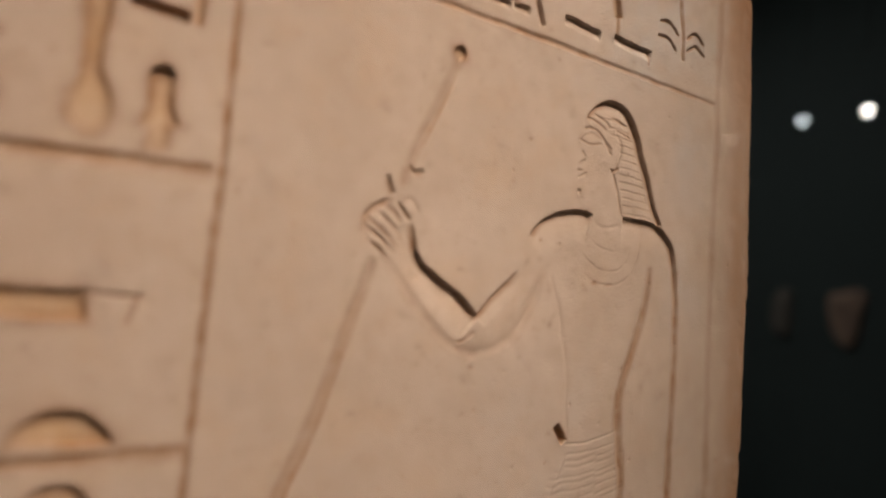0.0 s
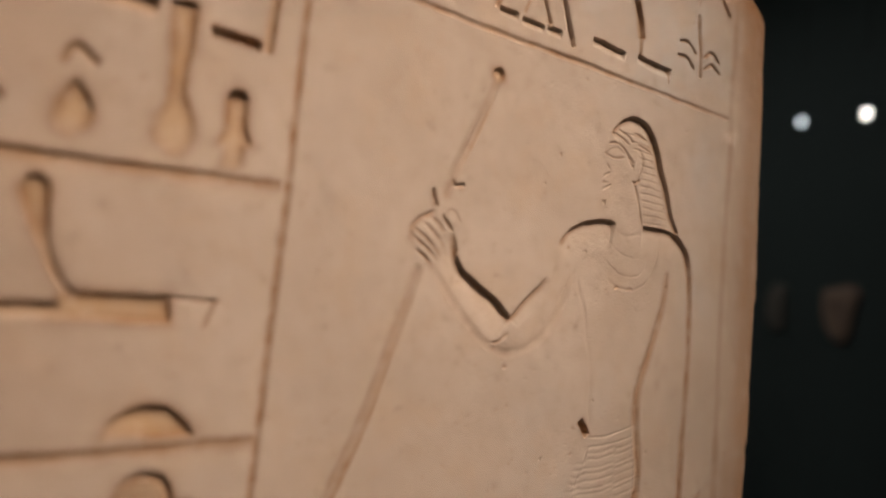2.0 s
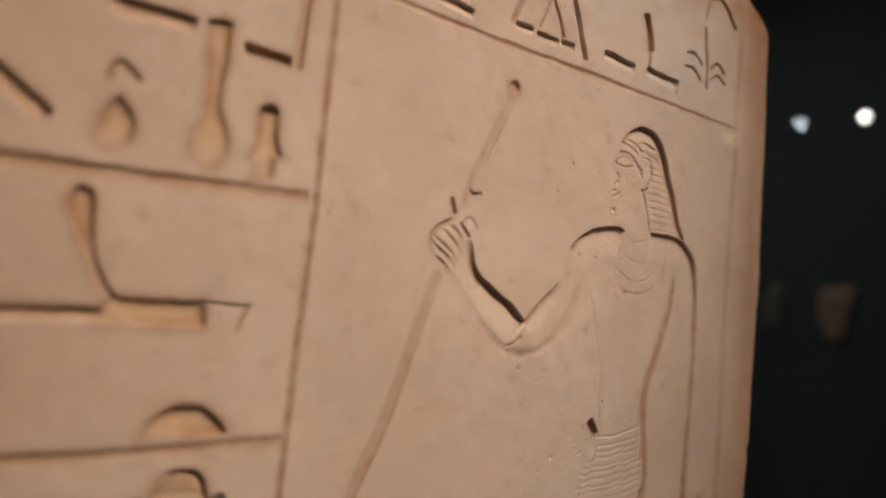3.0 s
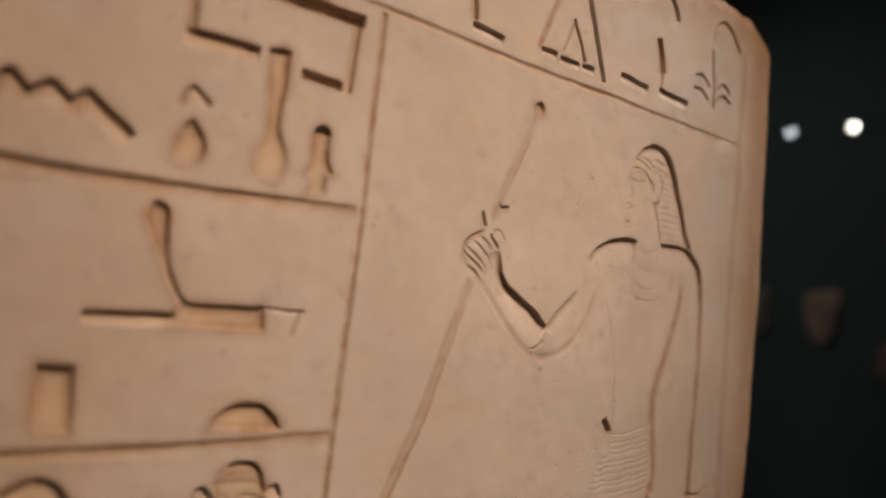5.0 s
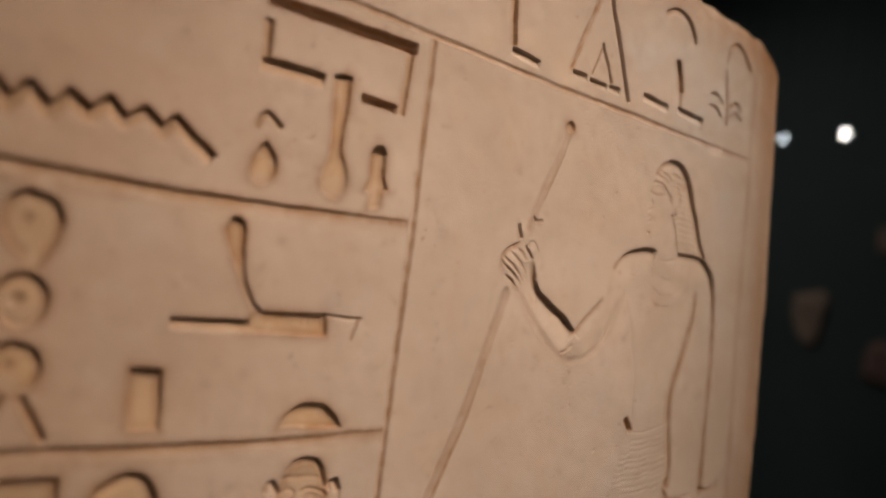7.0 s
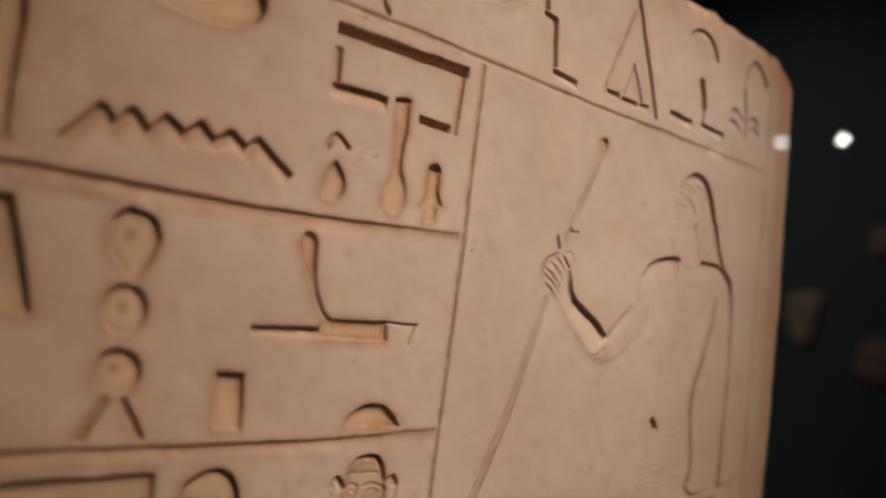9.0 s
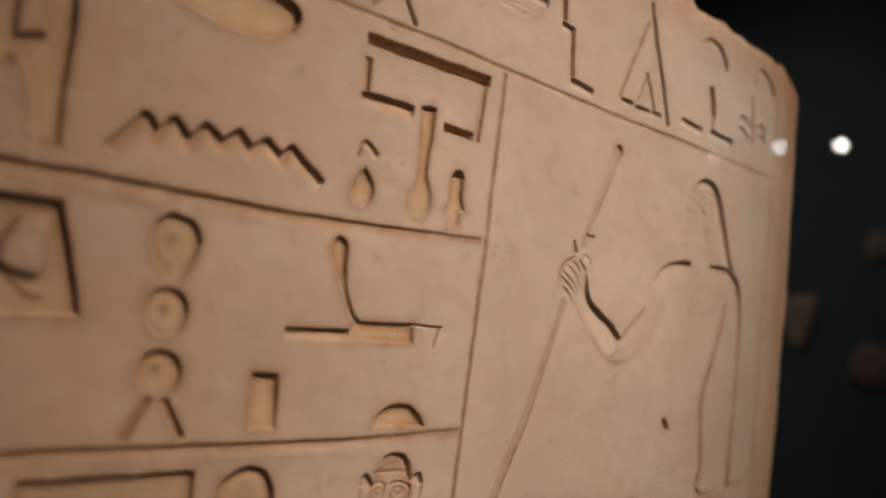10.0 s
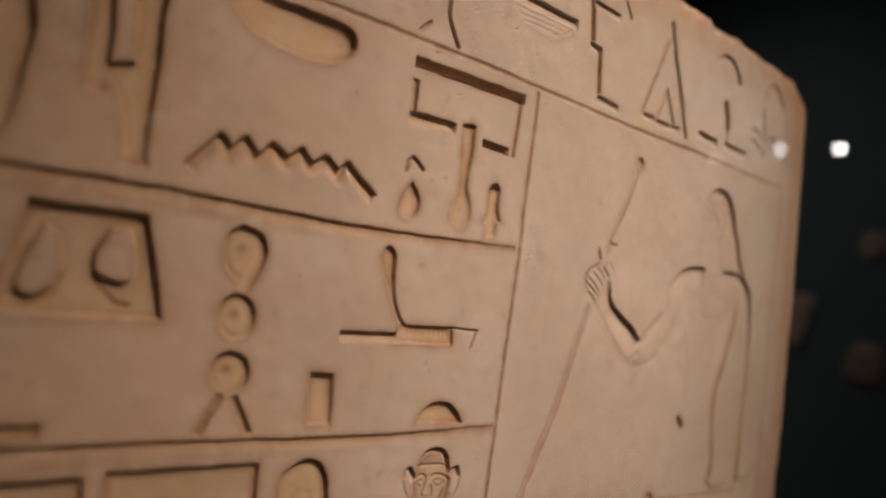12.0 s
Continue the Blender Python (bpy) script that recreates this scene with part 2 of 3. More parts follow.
class Carving:
    """One carved sign: cuts gathered on the face, owned by one part of the stele."""

    def __init__(self, name, label=""):
        PARTS.append(name)
        LABELS.append(label)
        self.id = len(PARTS) - 1

    # the brown laid in a cut is dirt plus some painted shade
    def press(self, win, depth, stain=1.0, soil_shade=0.0):
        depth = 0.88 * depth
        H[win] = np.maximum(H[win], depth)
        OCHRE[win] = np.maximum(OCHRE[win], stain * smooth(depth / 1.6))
        UMBER[win] = np.maximum(UMBER[win], soil_shade)
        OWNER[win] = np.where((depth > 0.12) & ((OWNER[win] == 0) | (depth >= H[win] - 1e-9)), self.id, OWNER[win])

    def line(self, points, width, depth, wall=0.9, stain=1.0, taper=(), ramp=0.0, dirt_shade=0.0):
        """A cut with a steep upper or right wall: square with a flat floor, or, with ramp, rising to the far lip over that many widths."""
        reach = ramp * width if ramp else 0.55 * width
        win = window(points, max(width, reach) + 2)
        d, side, along, nu, nv, past = nearest(WU[win], WV[win], points)
        if taper:
            depth = depth * np.interp(along, np.linspace(0, 1, len(taper)), taper)
        across = d * side * np.sign(nu * 0.4 + nv * 0.92)
        half = np.where(across < 0, reach, 0.5 * width)
        fall = np.clip(1 - d / reach, 0, 1) ** 2 if ramp else smooth((reach - d) / wall)
        share = np.where(across < 0, fall, smooth((half - d) / wall)) * (1 - smooth(past / 0.8))
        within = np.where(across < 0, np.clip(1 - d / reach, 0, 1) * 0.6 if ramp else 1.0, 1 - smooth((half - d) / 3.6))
        # brown lips, and an even floor darkening for dirt and shade
        soil_shade = stain * np.where(d < half, within, np.where(across < 0, 0.0 if ramp else 0.5, 0.7) * np.exp(-(d - half) / 1.4)) * (1 - smooth(past / 1.5))
        self.press(win, (0.78 if ramp else 1.0) * depth * share, 0.7 * stain, np.maximum(soil_shade, dirt_shade * share))
        return self

    def groove(self, points, width, depth, stain=0.8, taper=()):
        """A round-bottomed line."""
        win = window(points, width)
        d, _, along, _, _, _ = nearest(WU[win], WV[win], points)
        if taper:
            share = np.interp(along, np.linspace(0, 1, len(taper)), taper)
            depth, width = depth * share, width * (0.5 + 0.5 * share)
            stain = stain * (0.35 + 0.65 * share)
        cut = depth * smooth(1 - d / (width / 2))
        if np.max(depth) < 2.2:
            # a fine line goes into whatever floor is there
            cut = cut + H[win] / 0.88 * (cut > 0)
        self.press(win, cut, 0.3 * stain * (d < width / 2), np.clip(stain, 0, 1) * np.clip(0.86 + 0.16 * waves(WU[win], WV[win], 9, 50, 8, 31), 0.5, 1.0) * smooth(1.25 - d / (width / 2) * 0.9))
        return self

    def edge(self, points, depth, ramp, wall=0.7, stain=0.7, taper=()):
        """A steep outer wall, left of the line, with the floor rising back to the surface on its right."""
        win = window(points, ramp + 2)
        d, side, along, _, _, past = nearest(WU[win], WV[win], points)
        if taper:
            depth = depth * np.interp(along, np.linspace(0, 1, len(taper)), taper)
        share = np.where(side > 0, 1 - smooth(d / wall), np.clip(1 - d / ramp, 0, 1) ** 1.5) * (1 - smooth(past / 1.0))
        # brown over the strip below the wall: dirt, and its shadow tinted in
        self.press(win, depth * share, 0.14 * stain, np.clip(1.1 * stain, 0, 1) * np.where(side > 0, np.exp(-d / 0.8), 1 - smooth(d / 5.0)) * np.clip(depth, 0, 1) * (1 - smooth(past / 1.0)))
        return self

    def area(self, points, depth, wall=0.8, low=0.3, bulge=0.0, swell=8.0, keep=(), stain=1.0):
        """A sunk field whose floor rises from its upper right to its lower left lip (low: the depth left there); keep: islands left standing."""
        points = list(points)
        win = window(points, 6)
        u, v = WU[win], WV[win]
        ins = inside(u, v, points)
        d = nearest(u, v, points + points[:1])[0]
        heights = [0.35 * p[0] + 0.94 * p[1] for p in points]
        tilt = (0.35 * u + 0.94 * v - min(heights)) / (max(heights) - min(heights))
        rim = smooth(d / (wall + 2.6 * smooth(1 - 1.6 * tilt))) * ins
        deep = 0.74 * depth * rim * (1 - bulge * smooth(d / swell)) * (low + (1 - low) * smooth(tilt * 1.25))
        rimmed = np.zeros_like(u)
        for island in keep:
            island = list(island)
            e = nearest(u, v, island + island[:1])[0]
            rimmed = np.maximum(rimmed, 0.85 * np.exp(-e / 2.4) * ins)
            e = np.where(inside(u, v, island), e, -e)
            deep *= 1 - 0.9 * smooth(0.5 + e / 2.0)
        soil_shade = np.where(ins, 1 - smooth(d / 6.0), 0.85 * np.exp(-d / 2.5))
        self.press(win, deep, stain, stain * np.maximum(soil_shade * (0.6 + 0.4 * smooth(1.7 * tilt)), rimmed))
        return self


def ellipse(cu, cv, ru, rv, n=28):
    return [(cu + ru * math.cos(2 * math.pi * k / n), cv + rv * math.sin(2 * math.pi * k / n)) for k in range(n)]


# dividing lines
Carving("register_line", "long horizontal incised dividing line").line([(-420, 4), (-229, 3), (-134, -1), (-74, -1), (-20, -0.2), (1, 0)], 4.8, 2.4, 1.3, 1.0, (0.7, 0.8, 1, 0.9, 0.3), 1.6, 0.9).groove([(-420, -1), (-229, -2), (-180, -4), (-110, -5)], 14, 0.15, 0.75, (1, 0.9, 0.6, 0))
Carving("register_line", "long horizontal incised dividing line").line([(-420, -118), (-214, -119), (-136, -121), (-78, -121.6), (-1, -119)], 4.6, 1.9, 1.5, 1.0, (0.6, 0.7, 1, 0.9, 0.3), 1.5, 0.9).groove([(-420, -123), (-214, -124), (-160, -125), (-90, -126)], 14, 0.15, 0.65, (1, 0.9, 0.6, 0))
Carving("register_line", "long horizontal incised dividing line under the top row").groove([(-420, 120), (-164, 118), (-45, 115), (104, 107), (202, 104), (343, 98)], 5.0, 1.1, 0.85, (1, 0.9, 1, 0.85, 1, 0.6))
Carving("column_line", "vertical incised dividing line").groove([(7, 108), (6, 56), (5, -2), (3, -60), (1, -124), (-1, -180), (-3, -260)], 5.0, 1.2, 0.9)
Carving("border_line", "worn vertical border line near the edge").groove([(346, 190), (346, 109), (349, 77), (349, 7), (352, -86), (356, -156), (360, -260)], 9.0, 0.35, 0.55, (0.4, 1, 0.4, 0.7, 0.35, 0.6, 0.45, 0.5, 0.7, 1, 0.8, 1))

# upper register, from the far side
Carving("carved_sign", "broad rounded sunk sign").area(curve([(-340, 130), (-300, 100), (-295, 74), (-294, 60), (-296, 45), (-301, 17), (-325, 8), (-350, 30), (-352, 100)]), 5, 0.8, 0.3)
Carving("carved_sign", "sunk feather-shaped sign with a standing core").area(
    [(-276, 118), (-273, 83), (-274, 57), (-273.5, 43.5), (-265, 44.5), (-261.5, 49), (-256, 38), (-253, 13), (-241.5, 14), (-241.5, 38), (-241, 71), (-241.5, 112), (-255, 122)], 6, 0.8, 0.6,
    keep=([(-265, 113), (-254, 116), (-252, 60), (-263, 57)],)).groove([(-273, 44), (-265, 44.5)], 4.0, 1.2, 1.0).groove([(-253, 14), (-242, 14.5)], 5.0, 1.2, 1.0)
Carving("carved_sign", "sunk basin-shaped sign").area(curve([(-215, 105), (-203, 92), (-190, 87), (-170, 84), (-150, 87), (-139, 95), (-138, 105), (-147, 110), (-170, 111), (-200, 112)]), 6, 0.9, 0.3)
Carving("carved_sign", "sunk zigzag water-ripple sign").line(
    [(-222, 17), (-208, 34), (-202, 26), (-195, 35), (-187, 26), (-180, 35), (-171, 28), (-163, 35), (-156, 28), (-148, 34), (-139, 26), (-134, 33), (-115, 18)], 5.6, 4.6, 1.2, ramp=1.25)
# bars lie in shadow; part of it is painted on their floors
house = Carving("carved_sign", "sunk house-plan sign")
house.line([(-96, 103), (-5, 101)], 6.4, 6.0, 0.7, dirt_shade=0.3)
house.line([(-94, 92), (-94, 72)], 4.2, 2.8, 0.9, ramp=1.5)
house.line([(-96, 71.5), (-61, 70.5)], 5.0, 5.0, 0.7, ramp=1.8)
house.line([(-8.5, 98), (-10.5, 62)], 4.4, 2.6, 0.9, ramp=1.2, dirt_shade=0.2)
house.line([(-37, 65.5), (-14, 64)], 4.6, 5.0, 0.7, dirt_shade=0.3)
Carving("carved_sign", "small sunk drop sign with a notched top").area(curve([(-88.6, 32.3), (-92.8, 26.5), (-96.7, 19.1), (-96.6, 12.3), (-92.7, 8.5), (-87.2, 8.5), (-82.8, 13.3), (-81.8, 20.7), (-84.8, 27.1)]), 3.0, 0.8, 0.35).line([(-95.2, 37.7), (-93.0, 42.9), (-90.5, 45.4), (-86.8, 43.7), (-81.9, 39.4)], 3.4, 2.6, 0.8, ramp=1.2, dirt_shade=0.3)
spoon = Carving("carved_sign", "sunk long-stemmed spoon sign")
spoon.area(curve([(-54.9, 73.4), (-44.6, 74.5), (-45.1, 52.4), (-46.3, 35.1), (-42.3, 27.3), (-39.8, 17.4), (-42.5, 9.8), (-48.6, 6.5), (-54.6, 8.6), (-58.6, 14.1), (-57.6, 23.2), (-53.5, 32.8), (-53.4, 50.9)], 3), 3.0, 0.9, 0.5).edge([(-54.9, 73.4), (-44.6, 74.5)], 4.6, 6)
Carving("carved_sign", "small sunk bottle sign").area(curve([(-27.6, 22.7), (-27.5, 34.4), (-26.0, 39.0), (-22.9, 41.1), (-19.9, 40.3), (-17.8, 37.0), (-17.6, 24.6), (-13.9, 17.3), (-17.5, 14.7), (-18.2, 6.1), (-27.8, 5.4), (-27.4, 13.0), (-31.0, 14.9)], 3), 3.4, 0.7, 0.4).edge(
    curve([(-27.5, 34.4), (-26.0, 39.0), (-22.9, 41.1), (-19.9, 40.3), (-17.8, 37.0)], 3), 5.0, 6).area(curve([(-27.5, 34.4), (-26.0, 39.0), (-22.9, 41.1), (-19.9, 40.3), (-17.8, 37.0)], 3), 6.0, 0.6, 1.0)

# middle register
# the two dark grooves stand for the shadows below the drops
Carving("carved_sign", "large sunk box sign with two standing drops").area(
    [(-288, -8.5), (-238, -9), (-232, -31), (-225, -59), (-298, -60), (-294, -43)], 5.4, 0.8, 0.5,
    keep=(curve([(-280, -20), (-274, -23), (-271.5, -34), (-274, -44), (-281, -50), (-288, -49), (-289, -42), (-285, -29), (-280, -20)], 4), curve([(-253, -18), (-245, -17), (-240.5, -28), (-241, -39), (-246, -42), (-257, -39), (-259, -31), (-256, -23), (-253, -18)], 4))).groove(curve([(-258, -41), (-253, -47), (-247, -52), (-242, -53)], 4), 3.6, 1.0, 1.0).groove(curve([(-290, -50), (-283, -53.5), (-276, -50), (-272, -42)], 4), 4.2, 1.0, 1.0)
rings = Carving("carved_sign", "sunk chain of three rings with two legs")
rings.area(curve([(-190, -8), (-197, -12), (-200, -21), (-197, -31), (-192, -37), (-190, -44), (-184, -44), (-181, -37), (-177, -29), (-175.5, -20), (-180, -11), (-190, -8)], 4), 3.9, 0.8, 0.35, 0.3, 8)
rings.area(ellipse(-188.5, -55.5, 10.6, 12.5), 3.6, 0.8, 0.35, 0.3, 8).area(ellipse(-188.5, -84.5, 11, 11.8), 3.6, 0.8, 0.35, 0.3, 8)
rings.line([(-192, -95), (-202, -114.5)], 5, 1.8, 1.4, dirt_shade=0.75).line([(-184.5, -96), (-174.5, -115)], 4, 2.2, 1.2, dirt_shade=0.7)
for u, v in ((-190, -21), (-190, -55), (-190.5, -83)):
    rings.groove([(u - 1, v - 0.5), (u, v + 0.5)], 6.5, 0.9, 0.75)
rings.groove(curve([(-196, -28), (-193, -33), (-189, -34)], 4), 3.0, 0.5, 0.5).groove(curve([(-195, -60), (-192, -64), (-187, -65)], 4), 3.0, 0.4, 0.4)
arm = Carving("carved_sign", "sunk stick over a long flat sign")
arm.line([(-126, -61.2), (-88, -61)], 3.8, 4.4, 0.7, ramp=1.5, dirt_shade=0.4)
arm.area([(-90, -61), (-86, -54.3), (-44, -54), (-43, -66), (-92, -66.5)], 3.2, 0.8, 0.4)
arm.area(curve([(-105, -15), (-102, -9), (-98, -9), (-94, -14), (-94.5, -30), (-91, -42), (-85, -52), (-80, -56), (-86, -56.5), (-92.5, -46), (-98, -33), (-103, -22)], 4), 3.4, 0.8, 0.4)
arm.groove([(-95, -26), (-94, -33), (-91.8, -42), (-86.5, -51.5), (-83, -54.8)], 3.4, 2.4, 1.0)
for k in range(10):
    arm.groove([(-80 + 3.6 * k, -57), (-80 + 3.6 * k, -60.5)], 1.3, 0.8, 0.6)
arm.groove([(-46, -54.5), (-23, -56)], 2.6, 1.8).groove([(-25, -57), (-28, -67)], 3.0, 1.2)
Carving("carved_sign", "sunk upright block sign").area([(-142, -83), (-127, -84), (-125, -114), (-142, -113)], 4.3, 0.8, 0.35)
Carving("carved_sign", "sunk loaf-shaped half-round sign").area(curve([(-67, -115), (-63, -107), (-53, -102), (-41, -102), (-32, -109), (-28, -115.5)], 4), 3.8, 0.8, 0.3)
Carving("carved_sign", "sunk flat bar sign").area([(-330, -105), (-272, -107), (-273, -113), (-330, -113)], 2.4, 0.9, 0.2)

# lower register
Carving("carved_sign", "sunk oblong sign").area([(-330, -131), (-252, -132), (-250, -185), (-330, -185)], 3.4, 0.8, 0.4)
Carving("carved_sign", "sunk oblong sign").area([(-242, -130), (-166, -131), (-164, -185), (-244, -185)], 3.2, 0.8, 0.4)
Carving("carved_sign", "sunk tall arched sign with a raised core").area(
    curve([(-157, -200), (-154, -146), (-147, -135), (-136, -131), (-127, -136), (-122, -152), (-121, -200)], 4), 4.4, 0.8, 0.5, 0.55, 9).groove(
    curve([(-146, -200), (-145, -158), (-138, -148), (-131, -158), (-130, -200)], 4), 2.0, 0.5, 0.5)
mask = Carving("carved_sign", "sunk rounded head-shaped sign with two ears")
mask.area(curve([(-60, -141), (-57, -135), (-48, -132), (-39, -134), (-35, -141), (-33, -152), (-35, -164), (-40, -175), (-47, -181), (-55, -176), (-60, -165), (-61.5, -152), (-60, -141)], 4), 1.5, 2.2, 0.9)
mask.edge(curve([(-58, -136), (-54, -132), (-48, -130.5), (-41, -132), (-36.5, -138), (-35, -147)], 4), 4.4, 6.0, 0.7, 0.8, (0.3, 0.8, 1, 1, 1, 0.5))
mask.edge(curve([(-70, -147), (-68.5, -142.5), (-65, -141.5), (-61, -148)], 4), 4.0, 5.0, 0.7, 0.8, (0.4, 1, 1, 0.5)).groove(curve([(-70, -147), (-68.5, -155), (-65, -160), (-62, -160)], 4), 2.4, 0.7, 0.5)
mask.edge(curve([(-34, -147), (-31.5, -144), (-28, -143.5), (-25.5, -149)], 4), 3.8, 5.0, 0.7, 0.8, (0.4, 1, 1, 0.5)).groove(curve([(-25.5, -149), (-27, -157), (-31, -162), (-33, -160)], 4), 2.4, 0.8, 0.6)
mask.groove(curve([(-61, -140.5), (-51, -140.4), (-42, -141), (-37, -143)]), 1.8, 1.0, 0.6)
mask.groove(curve([(-60.5, -148.5), (-56, -146.2), (-52, -148)]), 2.0, 1.0, 0.6).groove(curve([(-48, -148.5), (-43.5, -147.3), (-38, -148.4), (-34, -151)]), 2.0, 1.1, 0.7)
mask.groove(curve([(-59, -152), (-56, -150), (-52.5, -152.5), (-56, -154), (-59, -152)]), 1.6, 0.6, 0.5).groove(curve([(-46, -152.5), (-42, -150.5), (-37.5, -152.5), (-42, -154.5), (-46, -152.5)]), 1.6, 0.6, 0.5)
mask.groove(curve([(-52, -149), (-53, -155), (-55, -159), (-50.5, -161.5), (-46.5, -160), (-47.5, -154)]), 1.8, 0.9, 0.6).groove(curve([(-60, -158), (-57, -165), (-55, -170)]), 2.0, 0.5, 0.4).groove(curve([(-38, -158), (-41, -165), (-43, -170)]), 2.6, 0.9, 0.7)
mask.groove(curve([(-55, -169), (-50, -167.5), (-44, -169)]), 1.8, 0.8, 0.6)
for k in range(6):
    mask.groove([(-53 + 2.4 * k, -135.5), (-53.3 + 2.4 * k, -139.5)], 1.2, 0.5, 0.4)

# top row
Carving("carved_sign", "small incised hook sign").groove(curve([(-76, 160), (-76, 140), (-72, 129), (-66, 120)]), 3.6, 3.2).groove([(-96, 122), (-89, 129)], 3.0, 2.4)
bowl = Carving("carved_sign", "sunk shallow bowl sign with hatching")
bowl.edge([(-40, 171), (-6, 170), (20, 169), (38, 168)], 4.6, 9).area(curve([(-36, 168), (-25, 156), (0, 149), (20, 150), (34, 158), (38, 168)], 4), 1.0, 1.6, 0.3, stain=0.35)
for k in range(4):
    bowl.groove([(-26 + 4 * k, 164 - 3.6 * k), (30 - 3 * k, 164 - 3.6 * k)], 1.2, 0.5, 0.15)
leg = Carving("carved_sign", "sunk lower-leg sign")
leg.line([(51, 205), (52, 189), (56, 160)], 5.0, 3.4, 0.8).edge([(55, 158), (67, 156)], 4.2, 6).line([(65, 154), (68, 124)], 4.6, 3.2, 0.8).edge([(68, 122), (91, 119)], 4.4, 6)
Carving("carved_sign", "incised angled sign").edge([(56, 189), (84, 187)], 4.0, 6).groove([(85, 205), (96, 188)], 3.4, 3.0)
tri = Carving("carved_sign", "tall incised pointed sign")
tri.edge([(150, 201), (159, 174), (171, 145), (183, 113)], 3.8, 5.0, 0.9).groove([(146, 184), (133, 153), (121, 122)], 5.0, 1.3, 0.9)
tri.edge([(124, 121.5), (137, 121)], 4.2, 5).edge([(141, 120), (157, 119)], 4.2, 5).edge([(161, 120), (171, 119)], 4.2, 5)
tri.groove([(150, 146), (156, 135), (162, 122)], 3.2, 3.0).groove([(149, 143), (142, 124)], 2.4, 1.4)
Carving("carved_sign", "incised curved sign").edge(curve([(217, 190), (228, 196), (240, 195), (251, 189), (258, 177)]), 3.4, 6)
Carving("carved_sign", "short incised bar sign").edge([(200, 123), (229, 120.5)], 4.6, 7)
post = Carving("carved_sign", "incised seat-shaped sign")
post.line([(237, 157), (241, 146), (244, 134)], 6.0, 3.6, 0.9).groove([(244, 134), (243, 121)], 4.0, 1.6).edge([(242, 122), (258, 120.5), (275, 119)], 4.4, 7).groove([(274, 119), (273, 110)], 2.5, 1.0)
plant = Carving("carved_sign", "incised plant sign with two pairs of leaves")
plant.groove(curve([(301, 172), (304, 184), (313, 190), (324, 187), (337, 174)]), 4.4, 2.1, 0.9, (0.4, 0.8, 1, 1, 1)).groove([(302, 164), (306, 142), (307, 122)], 4.4, 2.0)
for a, b, c in (((283, 142), (292, 143), (300, 137)), ((282, 132), (291, 132), (299, 126)), ((311, 137), (319, 142), (328, 137)), ((311, 128), (320, 133), (329, 129))):
    plant.groove(curve([a, b, c], 4), 3.0, 2.1, 1.0)

# the standing figure with its staff, one plain carving
fig = Carving("carved_figure", "plain standing figure in sunk relief holding a long staff")
fig.area(ellipse(126, 82, 4.2, 4.6, 18), 3.6, 0.8, 0.3)
fig.groove([(126, 79), (120, 65), (113, 48), (104, 29), (97, 9)], 7.0, 0.9, 0.45)
fig.groove([(127, 77), (121, 60), (113, 42), (106, 27), (100, 10)], 2.2, 1.0, 0.8, (0.5, 1, 0.9, 0.4, 0.3)).groove([(122, 76), (116, 62), (108, 46), (101, 29), (95, 10)], 1.6, 0.6, 0.35)
fig.groove([(82, -33), (70, -71), (57, -112), (43, -144), (30, -175), (2, -245)], 7.6, 0.9, 0.5)
fig.groove([(85, -34), (73, -71), (60, -112), (46, -144), (33, -175), (5, -245)], 3.0, 1.0, 1.0, (0.2, 0.5, 0.8, 1, 1, 1)).groove([(79, -34), (67, -71), (54, -112), (40, -144), (27, -175), (-1, -245)], 2.2, 0.7, 0.75, (0.2, 0.4, 0.7, 0.9, 1, 1))
# fist
fig.edge(curve([(77, -24), (75.5, -15), (76, -10), (80, -5.5), (84, -3), (90, -0.5)], 4), 1.9, 4.5, taper=(0.1, 0.3, 0.5, 1, 0.6, 1, 0.3))
for a, b, deep in (((77, -15), (94, -27), 1.2), ((80, -22.5), (91, -30), 1.3), ((78, -10.5), (96, -24.5), 1.0), ((83, -7), (98, -19), 1.0), ((88, -4), (97, -11), 0.9)):
    fig.groove(curve([a, ((a[0] + b[0]) / 2 + 0.6, (a[1] + b[1]) / 2 + 0.5), b], 4), 2.2, 1.25 * deep, 0.95, (0.5, 1, 0.9, 0.4))
fig.edge([(88.5, 11), (90, 6), (91.5, 2.5)], 3.0, 2.6).edge([(101, 18), (103.5, 15.5), (108, 16.5)], 2.8, 2.6)
fig.groove(curve([(98, -2), (100, 1), (104, 0), (107, -4.5)], 4), 2.2, 0.8, 0.4).groove(curve([(96, -3), (99, -6), (102, -9.5)], 4), 2.4, 1.9, 0.9)
# the bent arm
fig.edge(curve([(103.5, -12), (106, -20), (107.5, -25.5), (113.5, -32.5), (125, -40), (137, -46.5), (149.5, -57.5)], 4), 4.8, 20, 0.8, 0.9, (0.1, 0.6, 0.85, 1, 0.9, 1, 0.6))
fig.edge(curve([(149, -57), (157, -48), (165, -41), (175, -31)], 4), 2.6, 10, 0.7, 0.8, (1, 1, 0.9, 0.05))
fig.groove(curve([(92, -32), (100.5, -42), (108, -50), (118, -60), (127.5, -69), (136, -73), (148, -77)], 4), 9.0, 0.5, 0.34, (0.4, 0.7, 0.9, 0.8, 1, 1))
fig.groove(curve([(138, -71), (142, -70), (147, -66)], 4), 2.4, 1.2).groove(curve([(146, -77), (160.5, -74.5), (170.5, -69.5), (178, -63), (184, -54.5), (189.5, -44.5), (193, -33), (197, -26)], 4), 10.5, 0.8, 0.22, (0.8, 0.6, 0.8, 1, 0.9, 0.7, 0.2))
